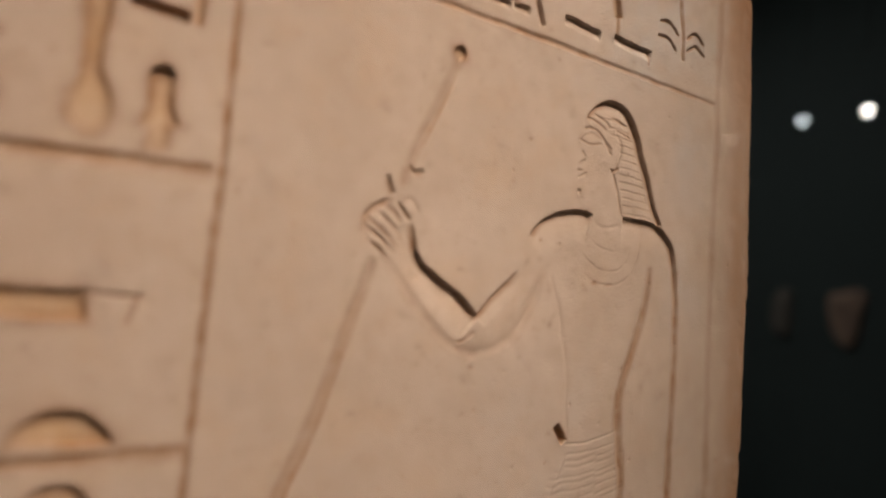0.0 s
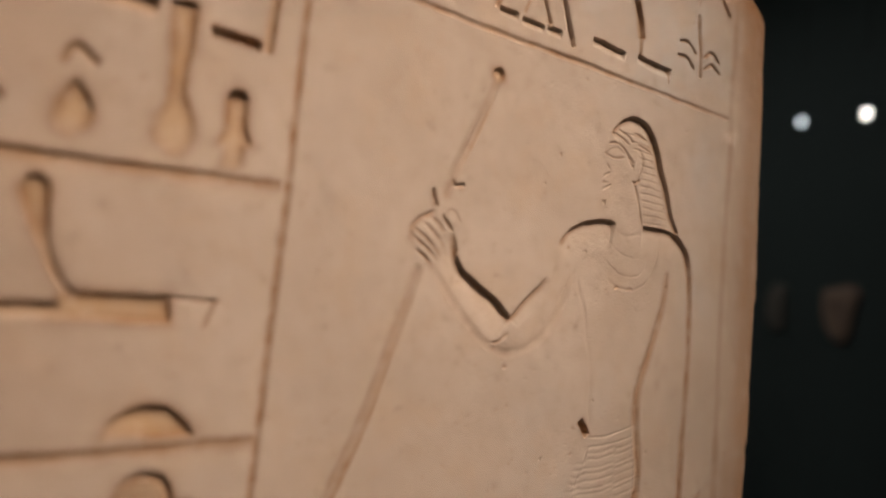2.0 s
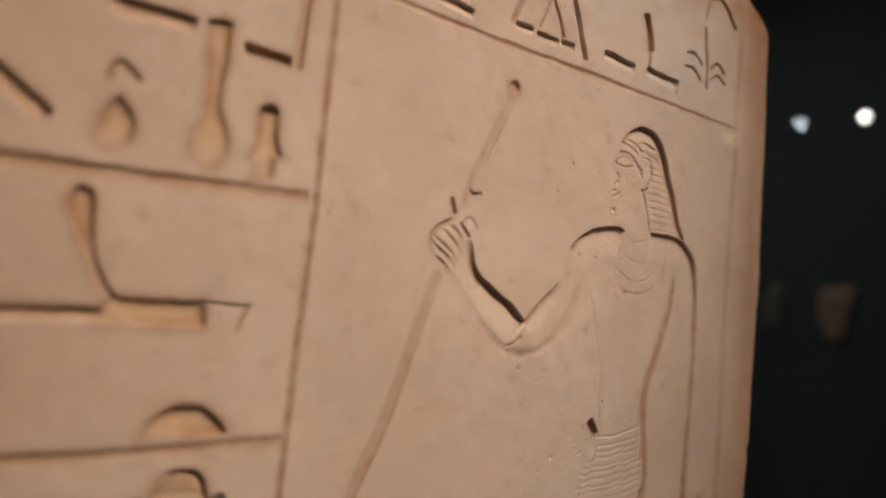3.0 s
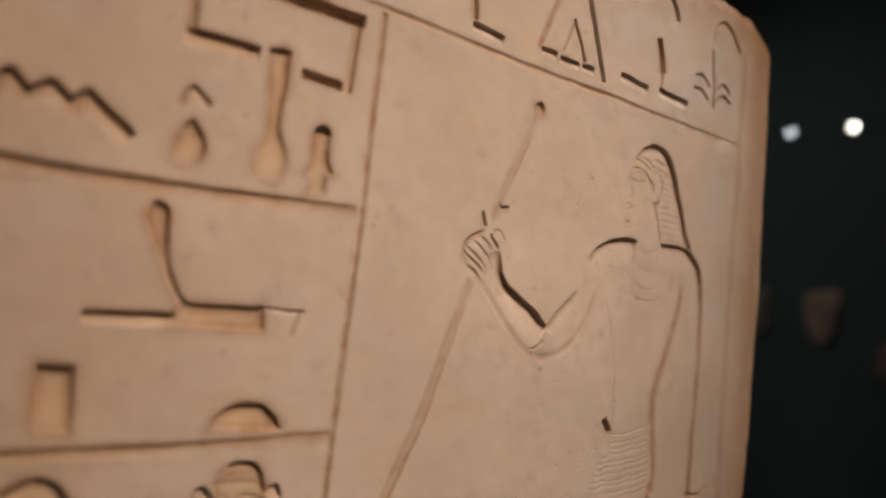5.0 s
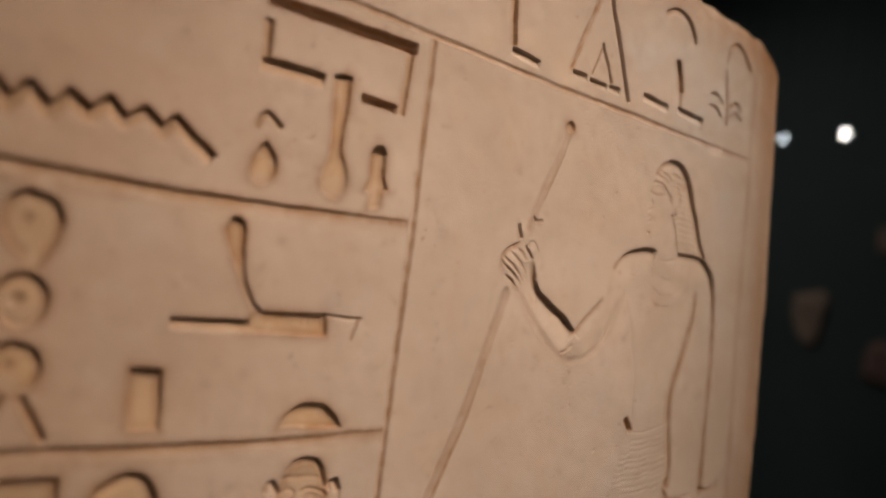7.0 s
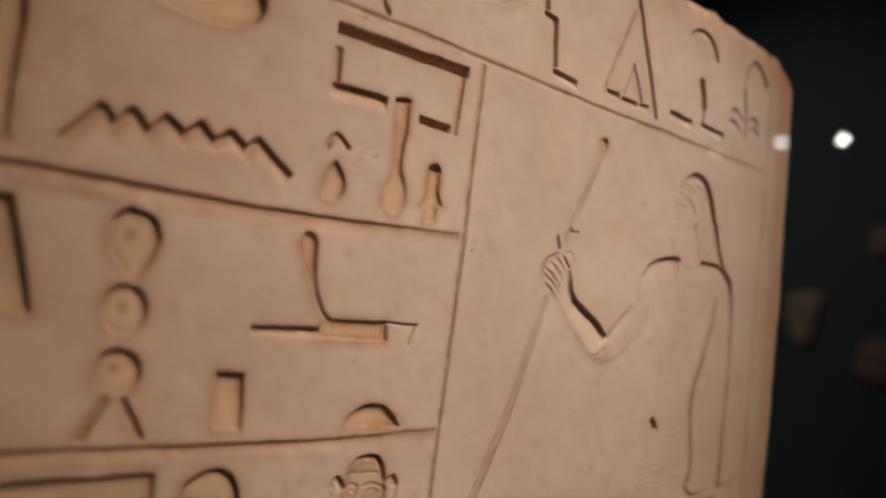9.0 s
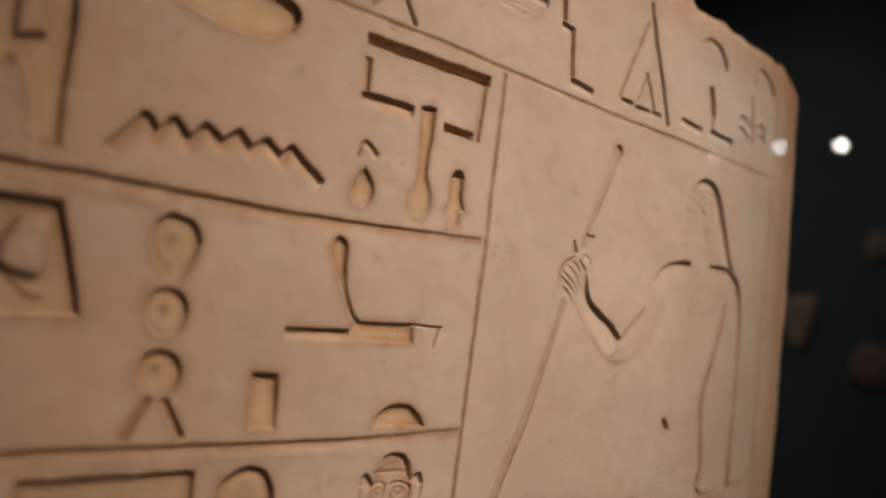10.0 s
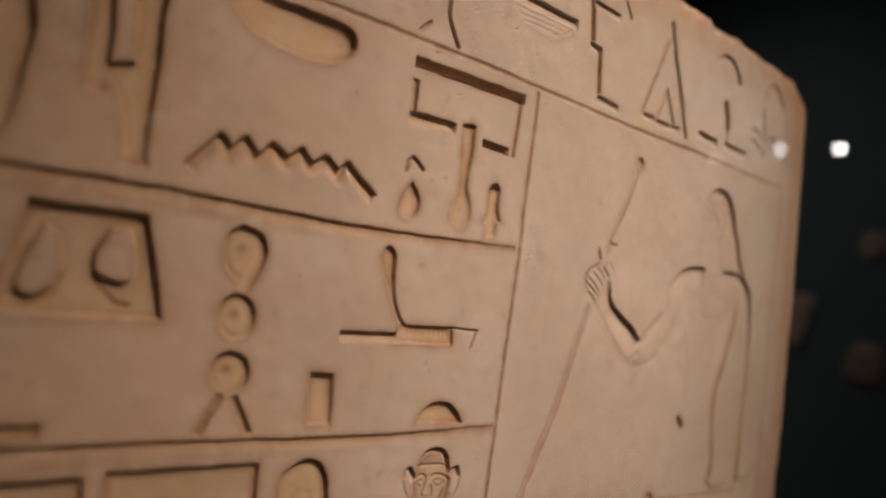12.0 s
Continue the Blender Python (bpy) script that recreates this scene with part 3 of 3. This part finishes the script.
# shoulders, torso, hanging arm
fig.edge(curve([(182, -11), (190, -2), (201, 4.5), (214, 8), (225, 9), (231, 8)], 4), 4.0, 20, 0.8, 0.8, (0.0, 0.8, 1, 1, 1))
fig.groove(curve([(201.5, -33), (207.5, -47), (210.5, -56), (213, -69), (217.5, -82), (219.5, -104), (221, -127)], 4), 5.5, 0.3, 0.12)
fig.edge(curve([(259, 8.5), (275, 8.5), (288, 8), (300, 2), (308, -7), (313, -27), (315, -45)], 4), 4.2, 18, 0.8, 0.85, (0.6, 0.8, 1, 1, 0.8, 0.4, 0.0))
fig.groove(curve([(310, -11), (312.5, -29), (315, -67), (316, -112), (316, -142), (317, -182)], 4), 7.8, 1.3, 1.0, (0.2, 0.7, 0.75, 0.6, 0.8, 0.65, 0.9, 1, 1))
fig.groove(curve([(287, -22), (284, -45), (274, -75), (267, -92), (264, -110), (267, -130), (271, -150), (270, -174)], 4), 8.4, 1.5, 1.0, (0.35, 0.6, 0.8, 0.75, 1, 0.9, 1, 1, 1, 0.8, 1))
fig.groove(curve([(269, -171), (267, -178), (274, -185), (284, -186), (293, -185.5), (301, -184)], 4), 4.6, 2.0, 1.0, (0.9, 1, 1, 0.8, 0.4)).groove(curve([(315, -180), (320, -181.5), (332, -182), (340, -177)], 4), 4.0, 1.8, 1.0, (1, 1, 0.6, 0.7))
fig.area([(179, -180), (187, -182), (190, -190), (181, -189)], 3.0, 0.7, 0.5).groove([(188, -187), (247, -189), (313, -190)], 3.0, 0.8)
# wig and head
fig.edge(curve([(222, 66), (225, 70), (231, 75.5), (241, 79.5), (254, 78), (263, 71), (269, 61), (273, 51), (280, 37), (287, 20), (294, 8)], 4), 4.6, 17, 0.8, 0.85, (0.3, 0.8, 1, 1, 0.95, 0.85, 0.75, 0.65, 0.5))
fig.groove(curve([(246.5, 36), (249.5, 30), (252, 23), (254.5, 16), (257, 9)], 4), 2.6, 1.2, 0.6, (1, 0.8, 0.6, 0.9, 0.5))
fig.groove(curve([(223, 66), (219, 56), (216, 45), (214, 38), (216, 31), (216, 22), (219, 14), (227, 10)], 4), 1.6, 0.14, 0.12)
for k in range(13):
    v = 68 - 4.7 * k
    far = float(np.interp(v, (5, 20, 37, 51, 61, 71), (288, 282, 275, 268, 264, 258)))
    near = float(np.interp(v, (5, 20, 34, 44, 52, 68), (259, 256, 252, 253, 250, 234)))
    fig.groove(curve([(near, v + 0.3), ((near + far) / 2, v), (far, v - 0.5)], 4), rng.uniform(1.1, 1.5), rng.uniform(0.45, 0.75), 0.35)
for a, b, c in (((224, 66.5), (231, 65), (238.5, 61.5)), ((230, 69.6), (238, 67), (242, 63.5)), ((245, 69.8), (252, 68.4), (258.5, 66.7)), ((248, 62), (255, 61.4), (262, 60.4))):
    fig.groove(curve([a, b, c], 4), 1.8, 1.1, 0.6)
fig.groove(curve([(221, 59.5), (228.5, 60.2), (234.6, 57), (239.5, 53), (243.5, 49.5)], 4), 2.0, 1.3, 0.6)
fig.groove(curve([(217, 52), (223.4, 50.4), (229.3, 50.8), (234, 52)], 4), 1.6, 0.9, 0.75).groove(curve([(217.9, 52.7), (223, 56), (228.7, 56.7), (234, 54.4)], 4), 1.4, 0.5, 0.4)
fig.groove(curve([(248.7, 58.8), (252, 55.7), (253, 50.4), (251, 44), (248.5, 39)], 4), 2.2, 0.7, 0.3).groove([(244.5, 37.2), (247.7, 36.4), (250.6, 38.8)], 2.2, 1.4, 0.8).groove([(239, 52), (243, 47)], 2.8, 1.2, 0.6)
for a, b in (((220, 45), (222.7, 42.7)), ((218, 37.4), (222, 40)), ((217.3, 33.2), (220, 33.5)), ((217.7, 29), (223.6, 32.4))):
    fig.groove([a, b], 1.8, 0.9, 0.5)
fig.area([(217, 21.7), (220.7, 22.2), (221, 18.5), (217.7, 17.8)], 1.6, 0.6, 0.6, stain=0.25)
# collar in three uneven arcs under the neck
fig.groove(curve([(233.5, 4), (238.5, 1.3), (246.5, 1), (255, 3.7)], 4), 4.0, 0.3, 0.08)
for arc, wide, deep in (
    ([(222, 5.5), (225, -1), (232, -7.5), (240, -11.3), (250, -13), (256.5, -12.4)], 1.7, 0.42),
    ([(225.5, -16.5), (233.5, -22), (241, -25), (251.5, -25.4), (259, -23), (265, -15), (266.5, -9.5)], 1.8, 0.5),
    ([(229, -28.5), (237, -32.6), (247, -34.4), (255, -33.3), (266, -28.6), (272, -20), (275, -9), (278, 2.5)], 3.2, 0.4),
):
    fig.groove(curve(arc, 5), wide, deep, 0.2, (0.7, 1, 0.6, 1, 0.8, 0.5))
for k in range(8):
    a = radians(196 + 9 * k)
    fig.groove([(250 + 27 * math.cos(a), 6 + 19 * math.sin(a)), (250 + 32 * math.cos(a), 6 + 23 * math.sin(a))], 1.1, 0.25, 0.12)
fig.groove([(236, -34), (238, -33)], 2.6, 0.7, 0.7).groove([(247, -34.5), (252, -34)], 2.0, 0.6, 0.7)

# belt and pleated kilt
fig.groove(curve([(221, -130), (241, -129.5), (265, -124)], 4), 1.8, 0.7, 0.1).groove(curve([(222, -136), (244, -135), (266, -131)], 4), 1.5, 0.55, 0.1)
for k in range(9):
    v = -139 - 4.4 * k + 0.6 * math.sin(2.3 * k)
    fig.groove(curve([(223 - 1.2 * k, v - 1), (234, v - 1), (246, v + 1)], 4), 2.0, 0.33, 0.12).groove(curve([(249, v), (258, v + 2), (268 + 0.8 * k, v + 5)], 4), 2.0, 0.33, 0.12)
fig.groove(curve([(222, -137), (215, -152), (206, -168), (196, -180)], 4), 1.8, 0.6, 0.1).groove([(247, -136), (249, -178)], 1.4, 0.4, 0.1)
for k in range(6):
    fig.groove(curve([(213 - 2.0 * k, -146 - 4.2 * k), (217 - 1.7 * k, -146.4 - 4.2 * k), (221 - 1.2 * k, -145 - 4.2 * k)], 4), 2.2, 0.32, 0.12)
# belt hole, its darkness put into the floor colour as well
fig.line([(213, -119), (216, -123), (219.5, -128.5)], 5.0, 5.0, 0.7, dirt_shade=1.0)

# wear: swellings, pits and scratches of the stone
edge_gap = np.minimum(np.interp(V, EDGE_V, EDGE_U) - U, np.interp(U, CROWN_U, CROWN_V) - V)
WEATHER = smooth(1 - (edge_gap - 10) / 42) * (0.55 + 0.45 * smooth(1.6 - (np.interp(V, EDGE_V, EDGE_U) - U) / 50))
WEATHER *= 0.68 + 0.32 * smooth((V - 60) / 90)
H += 0.30 * waves(U, V, 40, 130, 8, 21) + 0.10 * waves(U, V, 9, 26, 12, 22)
chips = np.clip(waves(U, V, 6, 22, 12, 23), 0, None)
crest_gap = np.clip(np.interp(U, CROWN_U, CROWN_V) - V, 0, None)
flakes = np.clip(waves(U, V * 1.6, 14, 46, 10, 24) - 0.2, 0, None)
H += 2.6 * smooth(flakes * 1.4) * np.exp(-crest_gap / 7.0) * (U < 372)
UMBER += 0.5 * smooth(flakes * 1.2) * smooth(1 - flakes) * np.exp(-crest_gap / 9.0)
# scalloped flakes broken off along the crest: (start, end, reach down the face, depth)
for a, b, reach, deep in ((-150, -92, 10, 3), (-80, -30, 12, 3.5), (-24, 30, 9, 3), (40, 96, 12, 4), (100, 146, 10, 3), (148, 203, 15, 4.2), (201, 248, 18, 4.5), (246, 282, 8, 3), (278, 350, 14, 4.5), (348, 388, 9, 3.2)):
    bite = reach * np.sqrt(np.clip(np.sin(math.pi * np.clip((U - a) / (b - a), 0, 1)), 0, 1)) + 0.8 * waves(U, V, 5, 18, 8, int(a) + 400)
    inside_bite = np.clip((bite - crest_gap) / 3.0, 0, 1) * ((U > a) & (U < b))
    H += deep * smooth(inside_bite) * (0.45 + 0.55 * np.clip((bite - crest_gap) / reach, 0, 1))
    UMBER += 0.42 * np.exp(-((bite - crest_gap) / 1.8) ** 2) * ((U > a) & (U < b))
H += 6.5 * np.exp(-np.clip(edge_gap, 0, None) / 3.2) + 1.0 * chips * np.exp(-np.clip(edge_gap, 0, None) / 9.0)
spots = [(rng.uniform(-310, 395), rng.uniform(-240, 215)) for _ in range(2100)]
spots += [(rng.normal(225, 55), rng.normal(-60, 55)) for _ in range(130)] + [(rng.normal(144, 7), rng.normal(-74, 6)) for _ in range(24)]
for n, (u, v) in enumerate(spots):
    if n % 9 == 0:
        size, deep, dirt = rng.uniform(0.6, 1.4), rng.uniform(0.3, 0.8), 1.1
    else:
        size, deep, dirt = rng.uniform(0.45, 0.95), rng.uniform(0.12, 0.4), 0.9
    win = window([(u, v)], 5)
    spin, thin = rng.uniform(0, math.pi), rng.uniform(1.0, 2.4)
    a, b = U[win] - u, V[win] - v
    p, q = a * math.cos(spin) + b * math.sin(spin), (b * math.cos(spin) - a * math.sin(spin)) * thin
    hole = np.exp(-((p * p + q * q) / (size * size)) ** 1.5)
    H[win] += deep * hole
    UMBER[win] = np.maximum(UMBER[win], dirt * rng.uniform(0.1, 1.0) * hole)
# shallow bruises and scratches
for _ in range(70):
    u, v = rng.uniform(-300, 390), rng.uniform(-230, 210)
    a, length = rng.uniform(0, math.pi), rng.uniform(4, 26)
    tip = (u + length * math.cos(a), v + length * math.sin(a))
    win = window([(u, v), tip], 4)
    d = nearest(WU[win], WV[win], [(u, v), tip])[0]
    H[win] += rng.uniform(0.04, 0.14) * np.exp(-(d / rng.uniform(0.5, 1.2)) ** 2)

# warmer light towards the left, put into the colour, then faces go to the part that owns them
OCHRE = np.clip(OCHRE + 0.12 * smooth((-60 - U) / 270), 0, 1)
WARM_FALLOFF = np.clip(0.85 * smooth((20 - U) / 300) * (0.9 + 0.18 * waves(U, V, 40, 150, 10, 51)), 0, 1)
BLOOM = 1.15 * np.exp(-((U - 262) / 82) ** 2 - ((V - 150) / 62) ** 2) + 0.7 * np.exp(-((U - 322) / 24) ** 2 - ((V - 20) / 110) ** 2) + 0.5 * np.exp(-((U - 205) / 60) ** 2 - ((V + 150) / 70) ** 2)
BLOOM = np.clip(BLOOM * (0.75 + 0.35 * waves(U, V, 25, 90, 10, 41)), 0, 1) * (1 - smooth((U - 340) / 14))
grown = OWNER.copy()
for _ in range(2):
    for axis in (0, 1):
        for shift in (1, -1):
            grown = np.maximum(grown, np.roll(grown, shift, axis))
nr, nc = U.shape
P = np.stack([U / 1000, H / 1000, 1.4 + V / 1000], -1).reshape(-1, 3)
index = np.arange(nr * nc).reshape(nr, nc)
quads = np.stack([index[:-1, :-1], index[:-1, 1:], index[1:, 1:], index[1:, :-1]], -1).reshape(-1, 4)
quad_owner = np.maximum.reduce([grown[:-1, :-1], grown[:-1, 1:], grown[1:, 1:], grown[1:, :-1]]).reshape(-1)
FIELDS = {"ochre": OCHRE.reshape(-1), "umber": UMBER.reshape(-1), "weather": WEATHER.reshape(-1), "bloom": BLOOM.reshape(-1), "warm_falloff": WARM_FALLOFF.reshape(-1)}

PLINTH_TOP = 1.4 + BASE / 1000
stele = thing("limestone_stele", (0, 0.05, PLINTH_TOP), "pale beige limestone stele with sunk carved signs on a plinth", "stele")


def grid_part(name, label, chosen, skirt=False):
    used, flat = np.unique(chosen.reshape(-1), return_inverse=True)
    points, faces = P[used], [tuple(q) for q in flat.reshape(-1, 4).tolist()]
    fields = {k: f[used] for k, f in FIELDS.items()}
    if skirt:
        ring = np.concatenate([index[0, :], index[1:, -1], index[-1, -2::-1], index[-2:0:-1, 0]])
        where = {int(g): k for k, g in enumerate(used)}
        front = [where[int(g)] for g in ring]
        back = points[front].copy()
        back[:, 1] = BACK / 1000 + 0.002 * waves(back[:, 0] * 1000, back[:, 2] * 1000, 20, 90, 6, 31)
        start = len(points)
        points = np.concatenate([points, back])
        fields = {k: np.concatenate([f, f[front]]) for k, f in fields.items()}
        m = len(front)
        faces += [(front[(k + 1) % m], front[k], start + k, start + (k + 1) % m) for k in range(m)]
        faces.append(tuple(start + m - 1 - k for k in range(m)))
    mesh = D.meshes.new(name)
    mesh.from_pydata((points - np.array(stele.location)).tolist(), [], faces)
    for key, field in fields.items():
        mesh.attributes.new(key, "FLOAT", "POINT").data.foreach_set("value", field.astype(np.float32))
    mesh.shade_smooth()
    if skirt:
        mesh.polygons[len(faces) - 1].use_smooth = False
    mesh.materials.append(STONE)
    ob = new(name, mesh)
    ob.parent = stele
    return tagged(ob, label)


for k, name in enumerate(PARTS):
    chosen = quads[quad_owner == k]
    if len(chosen):
        grid_part(name, LABELS[k], chosen, skirt=(k == 0))

# ---- things round the stele ----
plinth = thing("plinth", (0, 0, 0), "tall charcoal painted museum plinth carrying the stele", "plinth")
part("body", box(-0.75, -0.22, 0.0, 0.56, 0.30, PLINTH_TOP - 0.02, 0.004), PLINTH, plinth)
part("top_board", box(-0.76, -0.23, PLINTH_TOP - 0.02, 0.57, 0.31, PLINTH_TOP, 0.003), PLINTH, plinth)

GLASS_Y = -0.17
panel = thing("glass_panel", (0, GLASS_Y, PLINTH_TOP), "clear protective glass panel in a black rail before the stele", "glass panel")
pane = part("pane", box(-0.74, 0.0, 0.004, 0.55, 0.006, 1.49), GLASS, panel, "clear flat glass")
pane.visible_shadow = False
part("rail", box(-0.75, -0.012, 0.0, 0.56, 0.018, 0.004, 0.001), BLACK_METAL, panel)
for x in (-0.55, 0.36):
    part("clip", box(x, -0.010, 0.004, x + 0.05, -0.001, 0.035, 0.001), BLACK_METAL, panel, "small black metal clip")


def spotlight(eye, target, radius, face, label, group="", long=0.16):
    """A can-shaped ceiling spot with a glowing front, on a rod from the ceiling."""
    ob = thing("spotlight", (0, 0, 0), label, "spotlight", group)
    ob.matrix_world = look(eye, target)
    part("housing", lathe([(radius * 0.5, long), (radius * 1.25, long * 0.88), (radius * 1.3, 0.02), (radius * 1.3, 0.0), (radius * 1.12, 0.0), (radius * 1.05, min(0.012, long * 0.4))]), BLACK_METAL, ob)
    part("lens", lathe([(radius, 0.008), (radius, 0.004), (radius * 0.96, 0.003)]), face, ob, "glowing lamp face")
    rod = box(-0.006, -0.006, 0.0, 0.006, 0.006, TOP - eye[2] - 0.12)
    bmesh.ops.transform(rod, matrix=look(eye, target).inverted() @ Matrix.Translation((eye[0], eye[1], eye[2] + 0.12)) , verts=rod.verts[:])
    part("rod", rod, BLACK_METAL, ob)
    return ob


def mirrored(x, y, z):
    """The place of a lamp whose image in the glass stands at x, y, z."""
    return (x, 2 * GLASS_Y - y, z)


for image, face in (((1.40, 0.409, 1.768), LAMP_WHITE), ((1.543, 0.625, 1.806), LAMP_GREY), ((1.590, 0.845, 1.80), LAMP_FAINT)):
    spotlight(mirrored(*image), (-0.1, -0.25, 1.45), 0.0094, face, "small black spotlight on a thin ceiling rod, switched on", "row of small spotlights", 0.022)
# out-of-view housings for the key spot and the added wall fill
for eye, aim in ((KEY_EYE, KEY_AIM), (FILL_EYE, FILL_AIM)):
    spotlight(eye, aim, 0.055, LAMP_WARM, "unseen black can-shaped ceiling spotlight, switched on", "ceiling spotlights")

# ---- dim exhibits on the far wall ----


def fragment(y, z, width, height, taper, material, label, seed):
    """A broken piece of carved stone fixed to the east wall: an uneven outline with a swelling, worn face."""
    r = random.Random(seed)
    bm = bmesh.new()
    steps, rings = 22, []
    for depth, size in ((0.0, 1.0), (0.012, 1.0), (0.024, 0.88), (0.032, 0.55), (0.03, 0.2)):
        ring = []
        for k in range(steps):
            a = 2 * math.pi * k / steps
            c, s = math.cos(a), math.sin(a)
            side = math.copysign(abs(c) ** 0.6, c) * width / 2 * (1 + taper * s)
            up = math.copysign(abs(s) ** 0.6, s) * height / 2
            wear = 1 + 0.09 * math.sin(3 * a + seed) + 0.05 * math.sin(7 * a + 2 * seed)
            ring.append(bm.verts.new((-depth + r.uniform(-0.004, 0.004) * (depth > 0), side * size * wear, up * size * wear)))
        rings.append(ring)
    for low, high in zip(rings, rings[1:]):
        for k in range(steps):
            bm.faces.new((low[k], high[k], high[(k + 1) % steps], low[(k + 1) % steps]))
    bm.faces.new(rings[-1])
    bm.faces.new(reversed(rings[0]))
    bmesh.ops.recalc_face_normals(bm, faces=bm.faces[:])
    ob = part("stone_fragment", bm, material)
    ob.location = (X1, y, z)
    tagged(ob, label, "stone fragment", "fragments on the far wall")


fragment(1.19, 1.35, 0.135, 0.23, 0.35, SANDSTONE, "broken brown sandstone fragment fixed to a black wall", 1)
fragment(1.46, 1.35, 0.09, 0.20, 0.1, PALE_STONE, "narrow dark grey stone fragment fixed to a black wall", 2)
fragment(0.89, 1.20, 0.15, 0.17, 0.0, TERRACOTTA, "small reddish terracotta fragment fixed to a black wall", 3)
fragment(0.90, 1.685, 0.10, 0.11, 0.2, SANDSTONE, "small brown sandstone fragment fixed to a black wall", 4)
